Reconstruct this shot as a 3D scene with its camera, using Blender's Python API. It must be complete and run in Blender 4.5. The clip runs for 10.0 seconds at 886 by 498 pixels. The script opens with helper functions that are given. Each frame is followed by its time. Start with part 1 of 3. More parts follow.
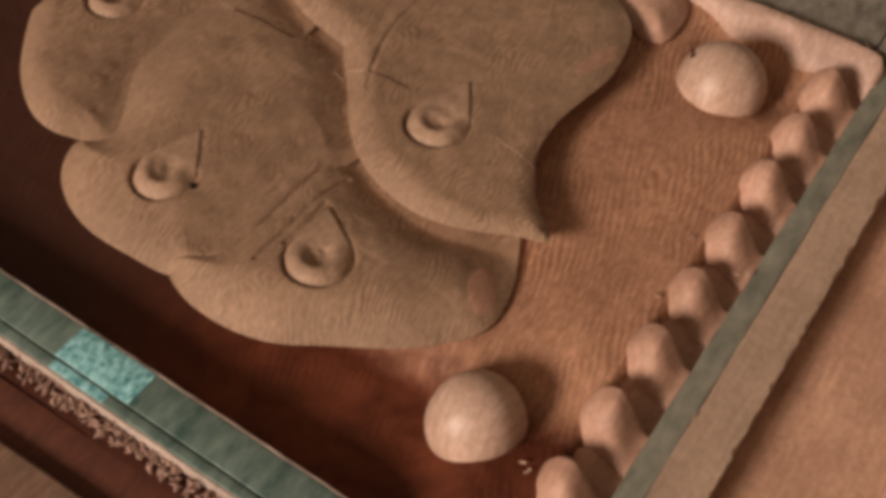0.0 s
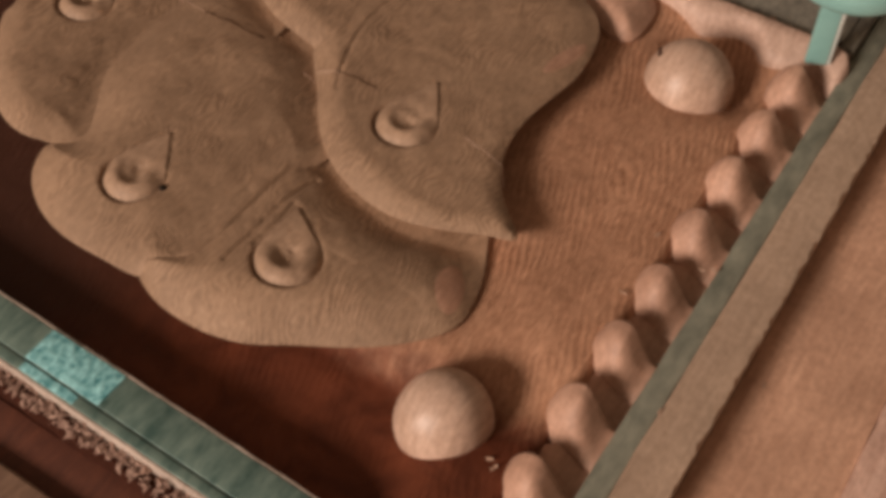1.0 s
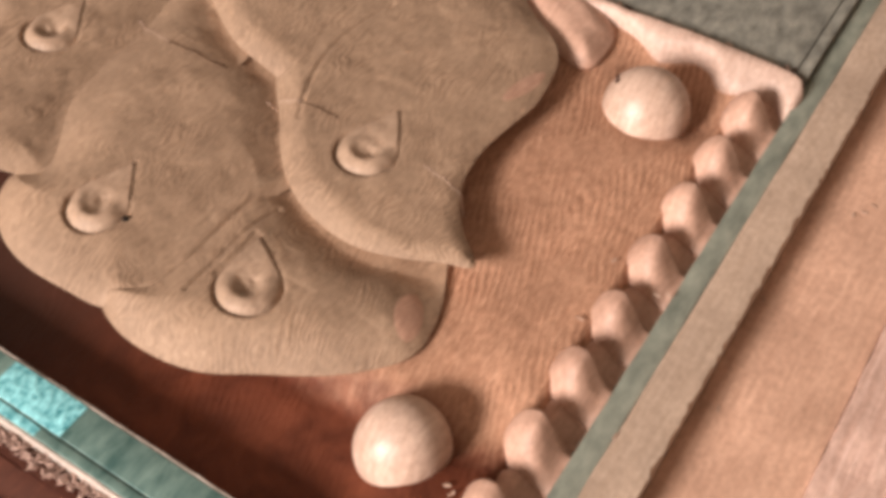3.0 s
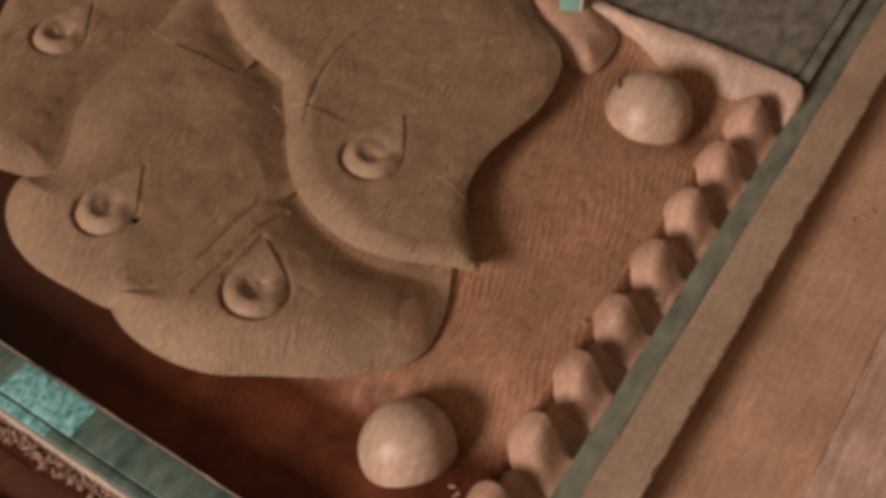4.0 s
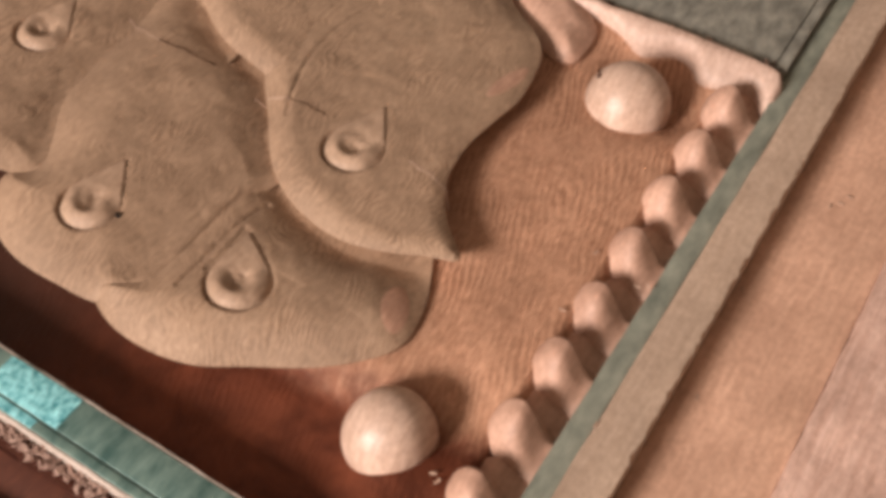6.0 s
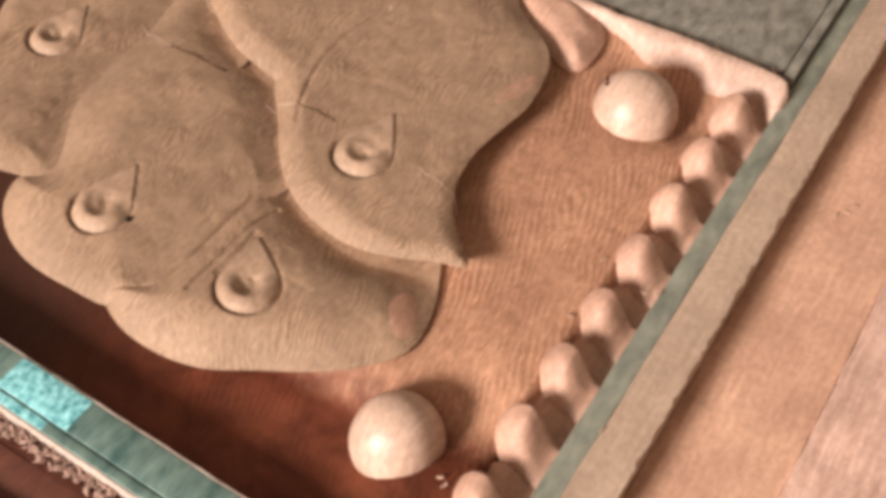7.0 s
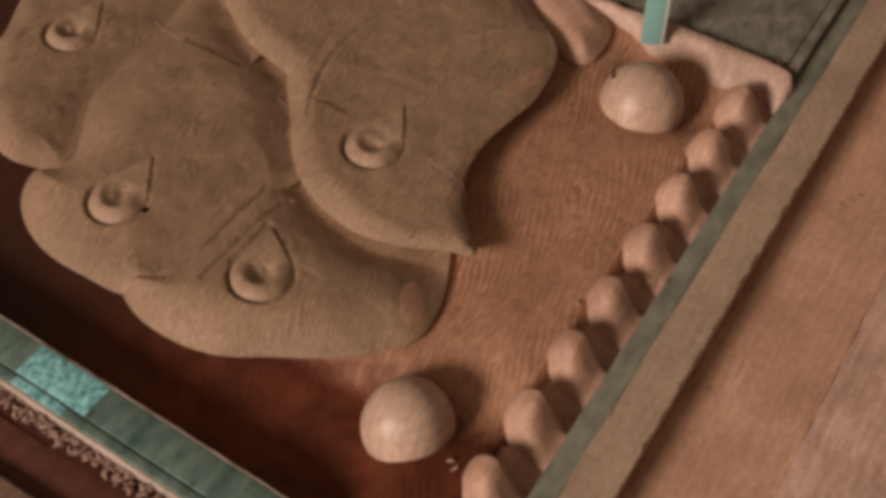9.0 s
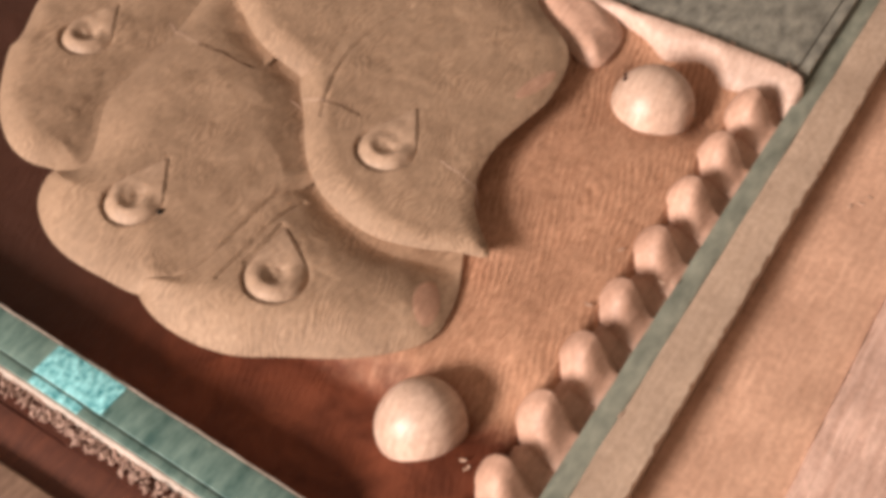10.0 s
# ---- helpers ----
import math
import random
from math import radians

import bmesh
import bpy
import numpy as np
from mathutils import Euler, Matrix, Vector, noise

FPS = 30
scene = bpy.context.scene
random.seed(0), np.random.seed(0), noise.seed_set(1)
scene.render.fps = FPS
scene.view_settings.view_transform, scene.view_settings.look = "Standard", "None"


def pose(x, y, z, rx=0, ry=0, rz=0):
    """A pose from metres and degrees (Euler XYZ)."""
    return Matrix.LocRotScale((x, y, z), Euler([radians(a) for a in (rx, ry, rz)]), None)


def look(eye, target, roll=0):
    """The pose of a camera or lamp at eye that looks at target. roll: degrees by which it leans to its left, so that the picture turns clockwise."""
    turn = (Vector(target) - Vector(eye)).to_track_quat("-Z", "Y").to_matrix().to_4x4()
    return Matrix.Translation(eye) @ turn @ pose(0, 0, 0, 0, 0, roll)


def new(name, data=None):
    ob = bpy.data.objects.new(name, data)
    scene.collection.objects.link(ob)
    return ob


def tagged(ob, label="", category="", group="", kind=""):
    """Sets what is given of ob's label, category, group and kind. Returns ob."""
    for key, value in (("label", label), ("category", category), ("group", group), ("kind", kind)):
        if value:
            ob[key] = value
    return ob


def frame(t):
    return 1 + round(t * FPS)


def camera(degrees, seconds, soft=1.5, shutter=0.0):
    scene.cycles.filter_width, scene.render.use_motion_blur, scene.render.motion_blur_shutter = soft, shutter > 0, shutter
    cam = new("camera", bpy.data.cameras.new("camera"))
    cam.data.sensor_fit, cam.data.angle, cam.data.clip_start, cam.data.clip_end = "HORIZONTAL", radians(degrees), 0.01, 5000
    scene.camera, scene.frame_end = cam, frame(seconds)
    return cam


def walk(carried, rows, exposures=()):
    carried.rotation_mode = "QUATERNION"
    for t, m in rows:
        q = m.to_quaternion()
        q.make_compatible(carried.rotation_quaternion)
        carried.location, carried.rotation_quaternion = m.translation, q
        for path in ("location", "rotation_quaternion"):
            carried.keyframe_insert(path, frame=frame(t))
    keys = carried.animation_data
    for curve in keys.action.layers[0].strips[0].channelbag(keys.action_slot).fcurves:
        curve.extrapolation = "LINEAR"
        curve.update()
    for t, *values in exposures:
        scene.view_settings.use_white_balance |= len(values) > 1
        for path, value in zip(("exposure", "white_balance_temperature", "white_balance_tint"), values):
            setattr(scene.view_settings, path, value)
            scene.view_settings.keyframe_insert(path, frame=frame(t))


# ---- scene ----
PATH = [
    (0.0, pose(-0.0213, -0.3888, 0.4677, 38.74, 0.17, 1.01)),
    (0.5, pose(-0.0152, -0.3885, 0.4685, 38.49, -0.08, 0.67)),
    (1.0, pose(-0.0108, -0.3908, 0.4717, 38.60, 0.12, 0.30)),
    (1.1, pose(-0.0042, -0.3904, 0.4726, 38.40, 0.42, 0.45)),
    (1.2, pose(0.0012, -0.3894, 0.4739, 38.25, -0.21, -0.24)),
    (1.3, pose(0.0065, -0.3884, 0.4751, 38.44, -0.56, -0.70)),
    (1.4, pose(0.0118, -0.3874, 0.4764, 38.31, -0.74, -1.03)),
    (1.5, pose(0.0171, -0.3864, 0.4777, 38.19, -0.74, -1.22)),
    (1.6, pose(0.0169, -0.3863, 0.4783, 38.27, -1.24, -1.71)),
    (1.8, pose(0.0167, -0.3862, 0.4795, 38.27, -1.09, -1.80)),
    (2.0, pose(0.0164, -0.3860, 0.4807, 38.31, -0.67, -1.68)),
    (2.2, pose(0.0112, -0.3873, 0.4830, 38.47, -0.56, -1.53)),
    (2.3, pose(0.0086, -0.3879, 0.4841, 38.70, -0.45, -1.41)),
    (2.5, pose(0.0033, -0.3892, 0.4864, 38.86, -0.15, -1.11)),
    (3.0, pose(0.0019, -0.3893, 0.4838, 39.08, -0.12, -0.54)),
    (4.3, pose(-0.0015, -0.3922, 0.4934, 38.80, -0.37, -0.28)),
    (4.5, pose(0.0000, -0.3971, 0.4891, 39.24, 0.01, -0.00)),
    (4.6, pose(0.0000, -0.3965, 0.4896, 39.00, 0.00, 0.00)),
    (5.0, pose(0.0060, -0.3943, 0.4903, 38.89, 0.28, -0.12)),
    (5.2, pose(0.0071, -0.3940, 0.4895, 38.82, -0.19, -0.54)),
    (6.3, pose(0.0072, -0.3966, 0.4989, 38.37, 0.05, -0.99)),
    (6.5, pose(0.0031, -0.3973, 0.4979, 38.60, 0.05, -0.78)),
    (7.0, pose(0.0060, -0.3984, 0.4997, 38.77, 0.00, -0.54)),
    (7.5, pose(0.0063, -0.4032, 0.4997, 38.61, -0.05, -0.74)),
    (8.0, pose(0.0073, -0.4059, 0.5100, 38.92, 0.10, -0.64)),
    (8.5, pose(0.0063, -0.4099, 0.5062, 38.96, 0.29, -0.35)),
    (9.0, pose(0.0058, -0.4096, 0.5052, 38.75, 0.45, -0.39)),
    (9.5, pose(0.0098, -0.4114, 0.5098, 38.80, 0.41, -0.31)),
    (10.0, pose(0.0038, -0.4129, 0.5088, 38.85, 0.73, -0.06)),
]
# the clip's camera darkens and warms its picture while the spindle passes
EXPOSURES = [(0.0, -1.12, 7500, 22), (0.5, -1.2, 7400, 21), (1.0, -1.13, 7350, 20), (1.5, -1.33, 7400, 20), (1.7, -1.33, 7400, 20), (2.0, -0.85, 7000, 18), (2.5, -0.06, 6300, 12), (3.2, -0.04, 6200, 12),
             (4.0, -1.37, 7200, 18), (5.2, -1.22, 7200, 18), (6.2, -0.16, 6300, 13), (6.5, -0.12, 6330, 13), (7.0, 0.05, 6400, 13), (7.5, -0.2, 6600, 17),
             (8.1, -1.31, 7200, 18), (9.2, -1.31, 7200, 18), (9.5, -0.9, 7000, 17), (10.0, -0.08, 6450, 14)]
cam = camera(41.0, 10.0, soft=4.5)
walk(cam, PATH, EXPOSURES)

# ---- light: one high workshop window, towards the lower left of the bench ----
LIGHT = Vector((-0.735, -0.678, 0.0))
WIN_FAR, WIN_UP = 3.2, 1.62
world = bpy.data.worlds.new("sky")
scene.world = world
world.use_nodes = True
sky = world.node_tree.nodes.new("ShaderNodeTexSky")
sky.sky_type, sky.sun_disc = "NISHITA", False
sky.sun_elevation, sky.sun_rotation = radians(27), radians(227)
world.node_tree.nodes["Background"].inputs[1].default_value = 0.1
world.node_tree.links.new(sky.outputs[0], world.node_tree.nodes["Background"].inputs[0])

lamp = bpy.data.lights.new("window_light", "AREA")
lamp.shape, lamp.size, lamp.size_y, lamp.energy, lamp.color = "RECTANGLE", 1.05, 0.85, 290.0, (1.0, 0.94, 0.86)
lamp_ob = new("window_light", lamp)
lamp_ob.matrix_world = look(LIGHT * (WIN_FAR + 0.02) + Vector((0, 0, WIN_UP)), (0, 0, 0.02))

# ---- frame of the workpiece: u along its head edge, v along its beaded edge ----
FR = Matrix(((0.8417, 0.54, 0, 0.213), (-0.54, 0.8417, 0, 0.107), (0, 0, 1, 0), (0, 0, 0, 1)))


# ---- materials ----
def nodes_of(name, rough=0.7, metal=0.0):
    m = bpy.data.materials.new(name)
    m.use_nodes = True
    b = m.node_tree.nodes["Principled BSDF"]
    b.inputs["Roughness"].default_value, b.inputs["Metallic"].default_value = rough, metal
    return m, m.node_tree, b


def link(nt, a, b):
    nt.links.new(a, b)


def coords(nt, scale, rz=0.0):
    tc = nt.nodes.new("ShaderNodeTexCoord")
    mp = nt.nodes.new("ShaderNodeMapping")
    mp.inputs["Scale"].default_value = scale
    mp.inputs["Rotation"].default_value = (0, 0, radians(rz))
    link(nt, tc.outputs["Object"], mp.inputs[0])
    return mp.outputs[0]


def noise_tex(nt, vec, scale, detail=4.0, rough=0.55, distortion=0.0):
    n = nt.nodes.new("ShaderNodeTexNoise")
    n.inputs["Scale"].default_value, n.inputs["Detail"].default_value = scale, detail
    n.inputs["Roughness"].default_value, n.inputs["Distortion"].default_value = rough, distortion
    link(nt, vec, n.inputs["Vector"])
    return n.outputs[0]


def ramp(nt, fac, stops):
    r = nt.nodes.new("ShaderNodeValToRGB")
    els = r.color_ramp.elements
    while len(els) < len(stops):
        els.new(0.5)
    for e, (p, c) in zip(els, stops):
        e.position, e.color = p, (*c, 1)
    link(nt, fac, r.inputs[0])
    return r.outputs[0]


def mixed(nt, fac, a, b, mode="MIX"):
    m = nt.nodes.new("ShaderNodeMix")
    m.data_type, m.blend_type = "RGBA", mode
    for value, sock in ((fac, m.inputs[0]), (a, m.inputs[6]), (b, m.inputs[7])):
        if isinstance(value, float):
            sock.default_value = value
        elif isinstance(value, tuple):
            sock.default_value = (*value, 1)
        else:
            link(nt, value, sock)
    return m.outputs[2]


def bump(nt, b, height, strength, distance, before=None):
    n = nt.nodes.new("ShaderNodeBump")
    n.inputs["Strength"].default_value, n.inputs["Distance"].default_value = strength, distance
    link(nt, height, n.inputs["Height"])
    if before is not None:
        link(nt, before, n.inputs["Normal"])
    link(nt, n.outputs[0], b.inputs["Normal"])
    return n.outputs[0]


def maths(nt, operation, a, b=None):
    n = nt.nodes.new("ShaderNodeMath")
    n.operation = operation
    for value, sock in ((a, n.inputs[0]), (b, n.inputs[1])):
        if isinstance(value, float):
            sock.default_value = value
        elif value is not None:
            link(nt, value, sock)
    return n.outputs[0]


def veins(nt, rz, period, warp, size, stretch=0.4):
    """Wandering grain lines, 0 to 1: their spacing and how far they stray, in metres, and the size of their bends per metre."""
    xyz = nt.nodes.new("ShaderNodeSeparateXYZ")
    link(nt, coords(nt, (1, 1, 1), rz), xyz.inputs[0])
    broad = maths(nt, "MULTIPLY", noise_tex(nt, coords(nt, (1, stretch, 1), rz), size, 3, 0.5, 0.4), warp)
    small = maths(nt, "MULTIPLY", noise_tex(nt, coords(nt, (1, stretch, 1), rz), size * 5, 2, 0.5), warp * 0.16)
    across = maths(nt, "ADD", maths(nt, "ADD", xyz.outputs[0], broad), small)
    wave = maths(nt, "SINE", maths(nt, "MULTIPLY", across, 2 * math.pi / period))
    return maths(nt, "ADD", maths(nt, "MULTIPLY", wave, 0.5), 0.5)


def wood(name, dark, light, rough=0.62, grain=0.35, swirl=1.2, rz=0.0, figure=0.0, cross=(420, 44, 90), vein=(0.0036, 0.03, 22.0, 0.4)):
    """Carved wood: streaks along v, cloudy stains, fine fibres, and wandering grain lines where the cutter crossed them."""
    m, nt, b = nodes_of(name, rough)
    streak = noise_tex(nt, coords(nt, cross, rz), 1.0, 5, 0.62, swirl)
    cloud = noise_tex(nt, coords(nt, (1, 1, 1), rz), 24.0, 4, 0.55)
    fine = noise_tex(nt, coords(nt, (1300, 260, 600), rz), 1.0, 3, 0.6)
    base = ramp(nt, streak, [(0.3, dark), (0.7, light)])
    tint = ramp(nt, cloud, [(0.3, (0.8, 0.77, 0.74)), (0.7, (1.12, 1.1, 1.08))])
    speck = noise_tex(nt, coords(nt, (1, 0.7, 1), rz), 330.0, 3, 0.65)
    dust = ramp(nt, speck, [(0.3, (0.84, 0.82, 0.8)), (0.7, (1.12, 1.12, 1.12))])
    c = mixed(nt, 1.0, mixed(nt, 1.0, base, tint, "MULTIPLY"), dust, "MULTIPLY")
    n0 = bump(nt, b, speck, grain * 0.5, 0.0006)
    if figure:
        w = veins(nt, rz, *vein)
        patch = ramp(nt, noise_tex(nt, coords(nt, (1, 1, 1), rz), 38.0, 2, 0.5), [(0.4, (0.1, 0.1, 0.1)), (0.68, (1, 1, 1))])
        lines = ramp(nt, w, [(0.05, (0.66, 0.6, 0.56)), (0.5, (1.02, 1.01, 1.0)), (0.95, (1.14, 1.13, 1.12))])
        seen = maths(nt, "MULTIPLY", patch, figure)
        c = mixed(nt, seen, c, mixed(nt, 1.0, c, lines, "MULTIPLY"))
        n0 = bump(nt, b, maths(nt, "MULTIPLY", w, seen), 0.45, 0.0006, n0)
    link(nt, c, b.inputs["Base Color"])
    n1 = bump(nt, b, streak, grain, 0.001, n0)
    bump(nt, b, fine, grain * 0.6, 0.0004, n1)
    return m


def matt(m, level):
    m.node_tree.nodes["Principled BSDF"].inputs["Specular IOR Level"].default_value = level


def painted(name, dark, light, rough=0.5, metal=0.0, scale=(1, 1, 1), size=60.0, relief=0.2, deep=0.0006):
    m, nt, b = nodes_of(name, rough, metal)
    n = noise_tex(nt, coords(nt, scale), size, 5, 0.65)
    link(nt, ramp(nt, n, [(0.3, dark), (0.7, light)]), b.inputs["Base Color"])
    bump(nt, b, n, relief, deep)
    return m


M_LEAF = wood("dusted_carved_wood", (0.262, 0.162, 0.102), (0.365, 0.236, 0.155), 0.7, 0.5, 2.4, -10.0, 0.7, (420, 44, 90), (0.0034, 0.06, 20.0, 0.6))
M_BOSS = wood("rubbed_pale_wood", (0.34, 0.218, 0.145), (0.42, 0.28, 0.195), 0.65, 0.35, 1.2, -10.0)
M_FIELD = wood("reddish_carved_wood", (0.34, 0.165, 0.1), (0.56, 0.315, 0.205), 0.6, 0.7, 2.6, -18.0, 0.8, (420, 44, 90), (0.0036, 0.02, 24.0, 0.35))


def shade_ground(m):
    """Paints the shade of the outer, deeper ground into its colour, with a ragged edge."""
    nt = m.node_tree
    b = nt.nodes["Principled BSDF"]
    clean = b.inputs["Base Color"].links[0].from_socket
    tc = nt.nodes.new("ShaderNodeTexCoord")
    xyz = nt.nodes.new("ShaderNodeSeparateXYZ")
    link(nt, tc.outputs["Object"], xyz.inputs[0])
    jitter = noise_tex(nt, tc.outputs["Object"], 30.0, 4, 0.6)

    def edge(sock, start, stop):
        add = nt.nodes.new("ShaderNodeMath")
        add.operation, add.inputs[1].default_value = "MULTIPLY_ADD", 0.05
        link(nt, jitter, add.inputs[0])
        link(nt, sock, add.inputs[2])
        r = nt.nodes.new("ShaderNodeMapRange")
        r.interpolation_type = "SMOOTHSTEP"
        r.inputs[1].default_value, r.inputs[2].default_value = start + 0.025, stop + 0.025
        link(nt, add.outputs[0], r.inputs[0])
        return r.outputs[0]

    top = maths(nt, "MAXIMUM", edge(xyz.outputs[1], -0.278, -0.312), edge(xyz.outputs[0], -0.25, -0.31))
    red_shade = ramp(nt, noise_tex(nt, tc.outputs["Object"], 42.0, 5, 0.62, 0.8), [(0.35, (0.088, 0.022, 0.01)), (0.65, (0.16, 0.043, 0.02))])
    # the painted shade deepens towards -u
    painted_shade = mixed(nt, edge(xyz.outputs[0], -0.16, -0.29), red_shade, (0.05, 0.017, 0.01))
    link(nt, mixed(nt, top, clean, painted_shade), b.inputs["Base Color"])


shade_ground(M_FIELD)
matt(M_FIELD, 0.2)
M_BEAD = wood("pale_carved_wood", (0.44, 0.285, 0.21), (0.6, 0.42, 0.335), 0.46, 0.2, 0.6)
matt(M_BEAD, 0.6)
M_TOOTH = wood("bead_row_wood", (0.43, 0.245, 0.175), (0.54, 0.33, 0.245), 0.6, 0.25, 0.6, 90.0)
M_RIM = wood("fresh_cut_edge", (0.46, 0.3, 0.235), (0.57, 0.4, 0.325), 0.6, 0.25, 0.6)
M_BATTEN = wood("greyed_batten_wood", (0.36, 0.25, 0.18), (0.45, 0.325, 0.245), 0.75, 0.2, 0.4)
M_BOARD = wood("orange_board_wood", (0.5, 0.285, 0.195), (0.63, 0.38, 0.27), 0.5, 0.12, 0.4)
M_ROUGH = wood("sawn_pink_board", (0.46, 0.27, 0.205), (0.68, 0.455, 0.375), 0.8, 0.9, 0.6, 90.0, 0.0, (300, 30, 60))
M_BROWN = wood("brown_board_wood", (0.17, 0.095, 0.062), (0.3, 0.185, 0.13), 0.7, 0.3, 0.5, 90.0)
M_LEDGE = wood("dark_red_ledge", (0.085, 0.024, 0.012), (0.15, 0.045, 0.023), 0.75, 0.3, 0.5, 90.0)
M_BED = painted("grey_bed_surface", (0.1, 0.09, 0.072), (0.29, 0.262, 0.212), 0.85, 0.0, (1, 0.5, 1), 150.0, 1.0, 0.001)
M_STRIP = painted("green_bed_strip", (0.125, 0.13, 0.1), (0.27, 0.265, 0.205), 0.7, 0.0, (1, 0.45, 1), 130.0, 0.5)
M_RAIL = painted("green_brushed_metal", (0.045, 0.095, 0.083), (0.19, 0.265, 0.225), 0.5, 0.2, (1.7, 0.6, 1), 95.0, 0.7)
M_TAPE = painted("cyan_film", (0.02, 0.19, 0.215), (0.42, 0.86, 0.88), 0.25, 0.1, (1.3, 0.9, 1), 230.0, 1.0, 0.001)
M_GROOVE = painted("dark_groove", (0.07, 0.075, 0.06), (0.12, 0.12, 0.1), 0.8)
M_EDGE = wood("pale_sheet_edge", (0.44, 0.355, 0.305), (0.58, 0.48, 0.42), 0.7, 0.2)
M_FIBRE = wood("ragged_fibre", (0.19, 0.095, 0.07), (0.54, 0.37, 0.3), 0.85, 0.8, 2.0)
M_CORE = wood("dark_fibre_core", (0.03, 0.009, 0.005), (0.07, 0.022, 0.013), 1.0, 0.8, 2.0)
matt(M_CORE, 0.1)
M_WORN = wood("rubbed_wood", (0.33, 0.175, 0.115), (0.44, 0.255, 0.18), 0.6, 0.3, 1.5)
M_MINT = painted("mint_enamel", (0.2, 0.41, 0.38), (0.26, 0.49, 0.455), 0.45, 0.0, (1, 1, 1), 40.0, 0.03)
M_MOTOR = painted("dark_teal_metal", (0.02, 0.09, 0.1), (0.04, 0.14, 0.15), 0.3, 0.4, (1, 1, 1), 30.0, 0.05)
M_LIT_STEEL = painted("lit_pale_steel", (0.66, 0.72, 0.68), (0.8, 0.85, 0.8), 0.3, 0.35, (1, 1, 8), 200.0, 0.1)
M_BLACK = painted("black_iron", (0.008, 0.006, 0.005), (0.016, 0.012, 0.01), 0.9)
matt(M_BLACK, 0.1)
M_CHIP = wood("wood_chip", (0.34, 0.2, 0.14), (0.6, 0.42, 0.32), 0.7, 0.3)
M_PLASTER = painted("warm_plaster", (0.42, 0.36, 0.3), (0.5, 0.43, 0.36), 0.9, 0.0, (1, 1, 1), 5.0, 0.2, 0.003)
M_FLOOR = painted("concrete_floor", (0.1, 0.095, 0.09), (0.16, 0.155, 0.145), 0.85, 0.0, (1, 1, 1), 4.0, 0.2, 0.003)


# ---- mesh helpers ----
def thing(name, label, category, m=FR, group="", kind=""):
    ob = new(name)
    ob.empty_display_size = 0.02
    ob.matrix_world = m
    return tagged(ob, label, category, group, kind)


def mesh_of(name, verts, faces, material, smooth=True):
    me = bpy.data.meshes.new(name)
    me.from_pydata([tuple(v) for v in verts], [], [tuple(int(i) for i in f) for f in faces])
    me.materials.append(material)
    me.polygons.foreach_set("use_smooth", [smooth] * len(me.polygons))
    me.update()
    return me


def part(name, bm, material, parent=None, label="", m=None, smooth=True):
    if isinstance(bm, bpy.types.Mesh):
        me = bm
    else:
        me = bpy.data.meshes.new(name)
        bm.to_mesh(me)
        bm.free()
        me.materials.append(material)
        me.polygons.foreach_set("use_smooth", [smooth] * len(me.polygons))
    ob = new(name, me)
    if parent is not None:
        ob.parent = parent
    if m is not None:
        ob.matrix_local = m
    return tagged(ob, label)


def block(lo, hi, bevel=0.001, cuts=0, rough=0.0, seed=0):
    """A bevelled block between two corners; cuts and rough give it worn, uneven edges."""
    bm = bmesh.new()
    bmesh.ops.create_cube(bm, size=1.0)
    size, mid = Vector(hi) - Vector(lo), (Vector(hi) + Vector(lo)) / 2
    for v in bm.verts:
        v.co = Vector((v.co.x * size.x, v.co.y * size.y, v.co.z * size.z)) + mid
    if cuts:
        axis = max(range(3), key=lambda i: size[i])
        long_edges = [e for e in bm.edges if abs((e.verts[0].co - e.verts[1].co)[axis]) > size[axis] * 0.9]
        bmesh.ops.subdivide_edges(bm, edges=long_edges, cuts=cuts, use_grid_fill=True)
    if bevel:
        sharp = [e for e in bm.edges if len(e.link_faces) == 2 and e.calc_face_angle(0) > 0.5]
        bmesh.ops.bevel(bm, geom=sharp, offset=bevel, segments=2, affect="EDGES", profile=0.6)
    if rough:
        for v in bm.verts:
            v.co += noise.noise_vector(v.co * 160 + Vector((seed, 0, 0))) * rough
    return bm


def lathe(profile, segments=40):
    """A body of revolution round z from (radius, height) pairs."""
    bm = bmesh.new()
    rings = []
    for r, z in profile:
        if r < 1e-6:
            rings.append([bm.verts.new((0, 0, z))])
        else:
            rings.append([bm.verts.new((r * math.cos(a), r * math.sin(a), z)) for a in
                          (2 * math.pi * i / segments for i in range(segments))])
    for a, b in zip(rings, rings[1:]):
        for i in range(segments):
            j = (i + 1) % segments
            vs = [a[i % len(a)], a[j % len(a)], b[j % len(b)], b[i % len(b)]]
            uniq = list(dict.fromkeys(vs))
            if len(uniq) > 2:
                bm.faces.new(uniq)
    bmesh.ops.recalc_face_normals(bm, faces=bm.faces[:])
    return bm


def spline(points, closed=True, per=8):
    """Catmull-Rom through points in millimetres, in metres."""
    p = np.array(points, float) / 1000
    n, out = len(p), []
    for i in range(n if closed else n - 1):
        ids = [(i - 1) % n, i, (i + 1) % n, (i + 2) % n] if closed else [max(i - 1, 0), i, i + 1, min(i + 2, n - 1)]
        a, b, c, d = p[ids]
        for t in np.arange(per) / per:
            out.append(0.5 * (2 * b + (c - a) * t + (2 * a - 5 * b + 4 * c - d) * t * t + (3 * b - a - 3 * c + d) * t ** 3))
    if not closed:
        out.append(p[-1])
    return np.array(out)


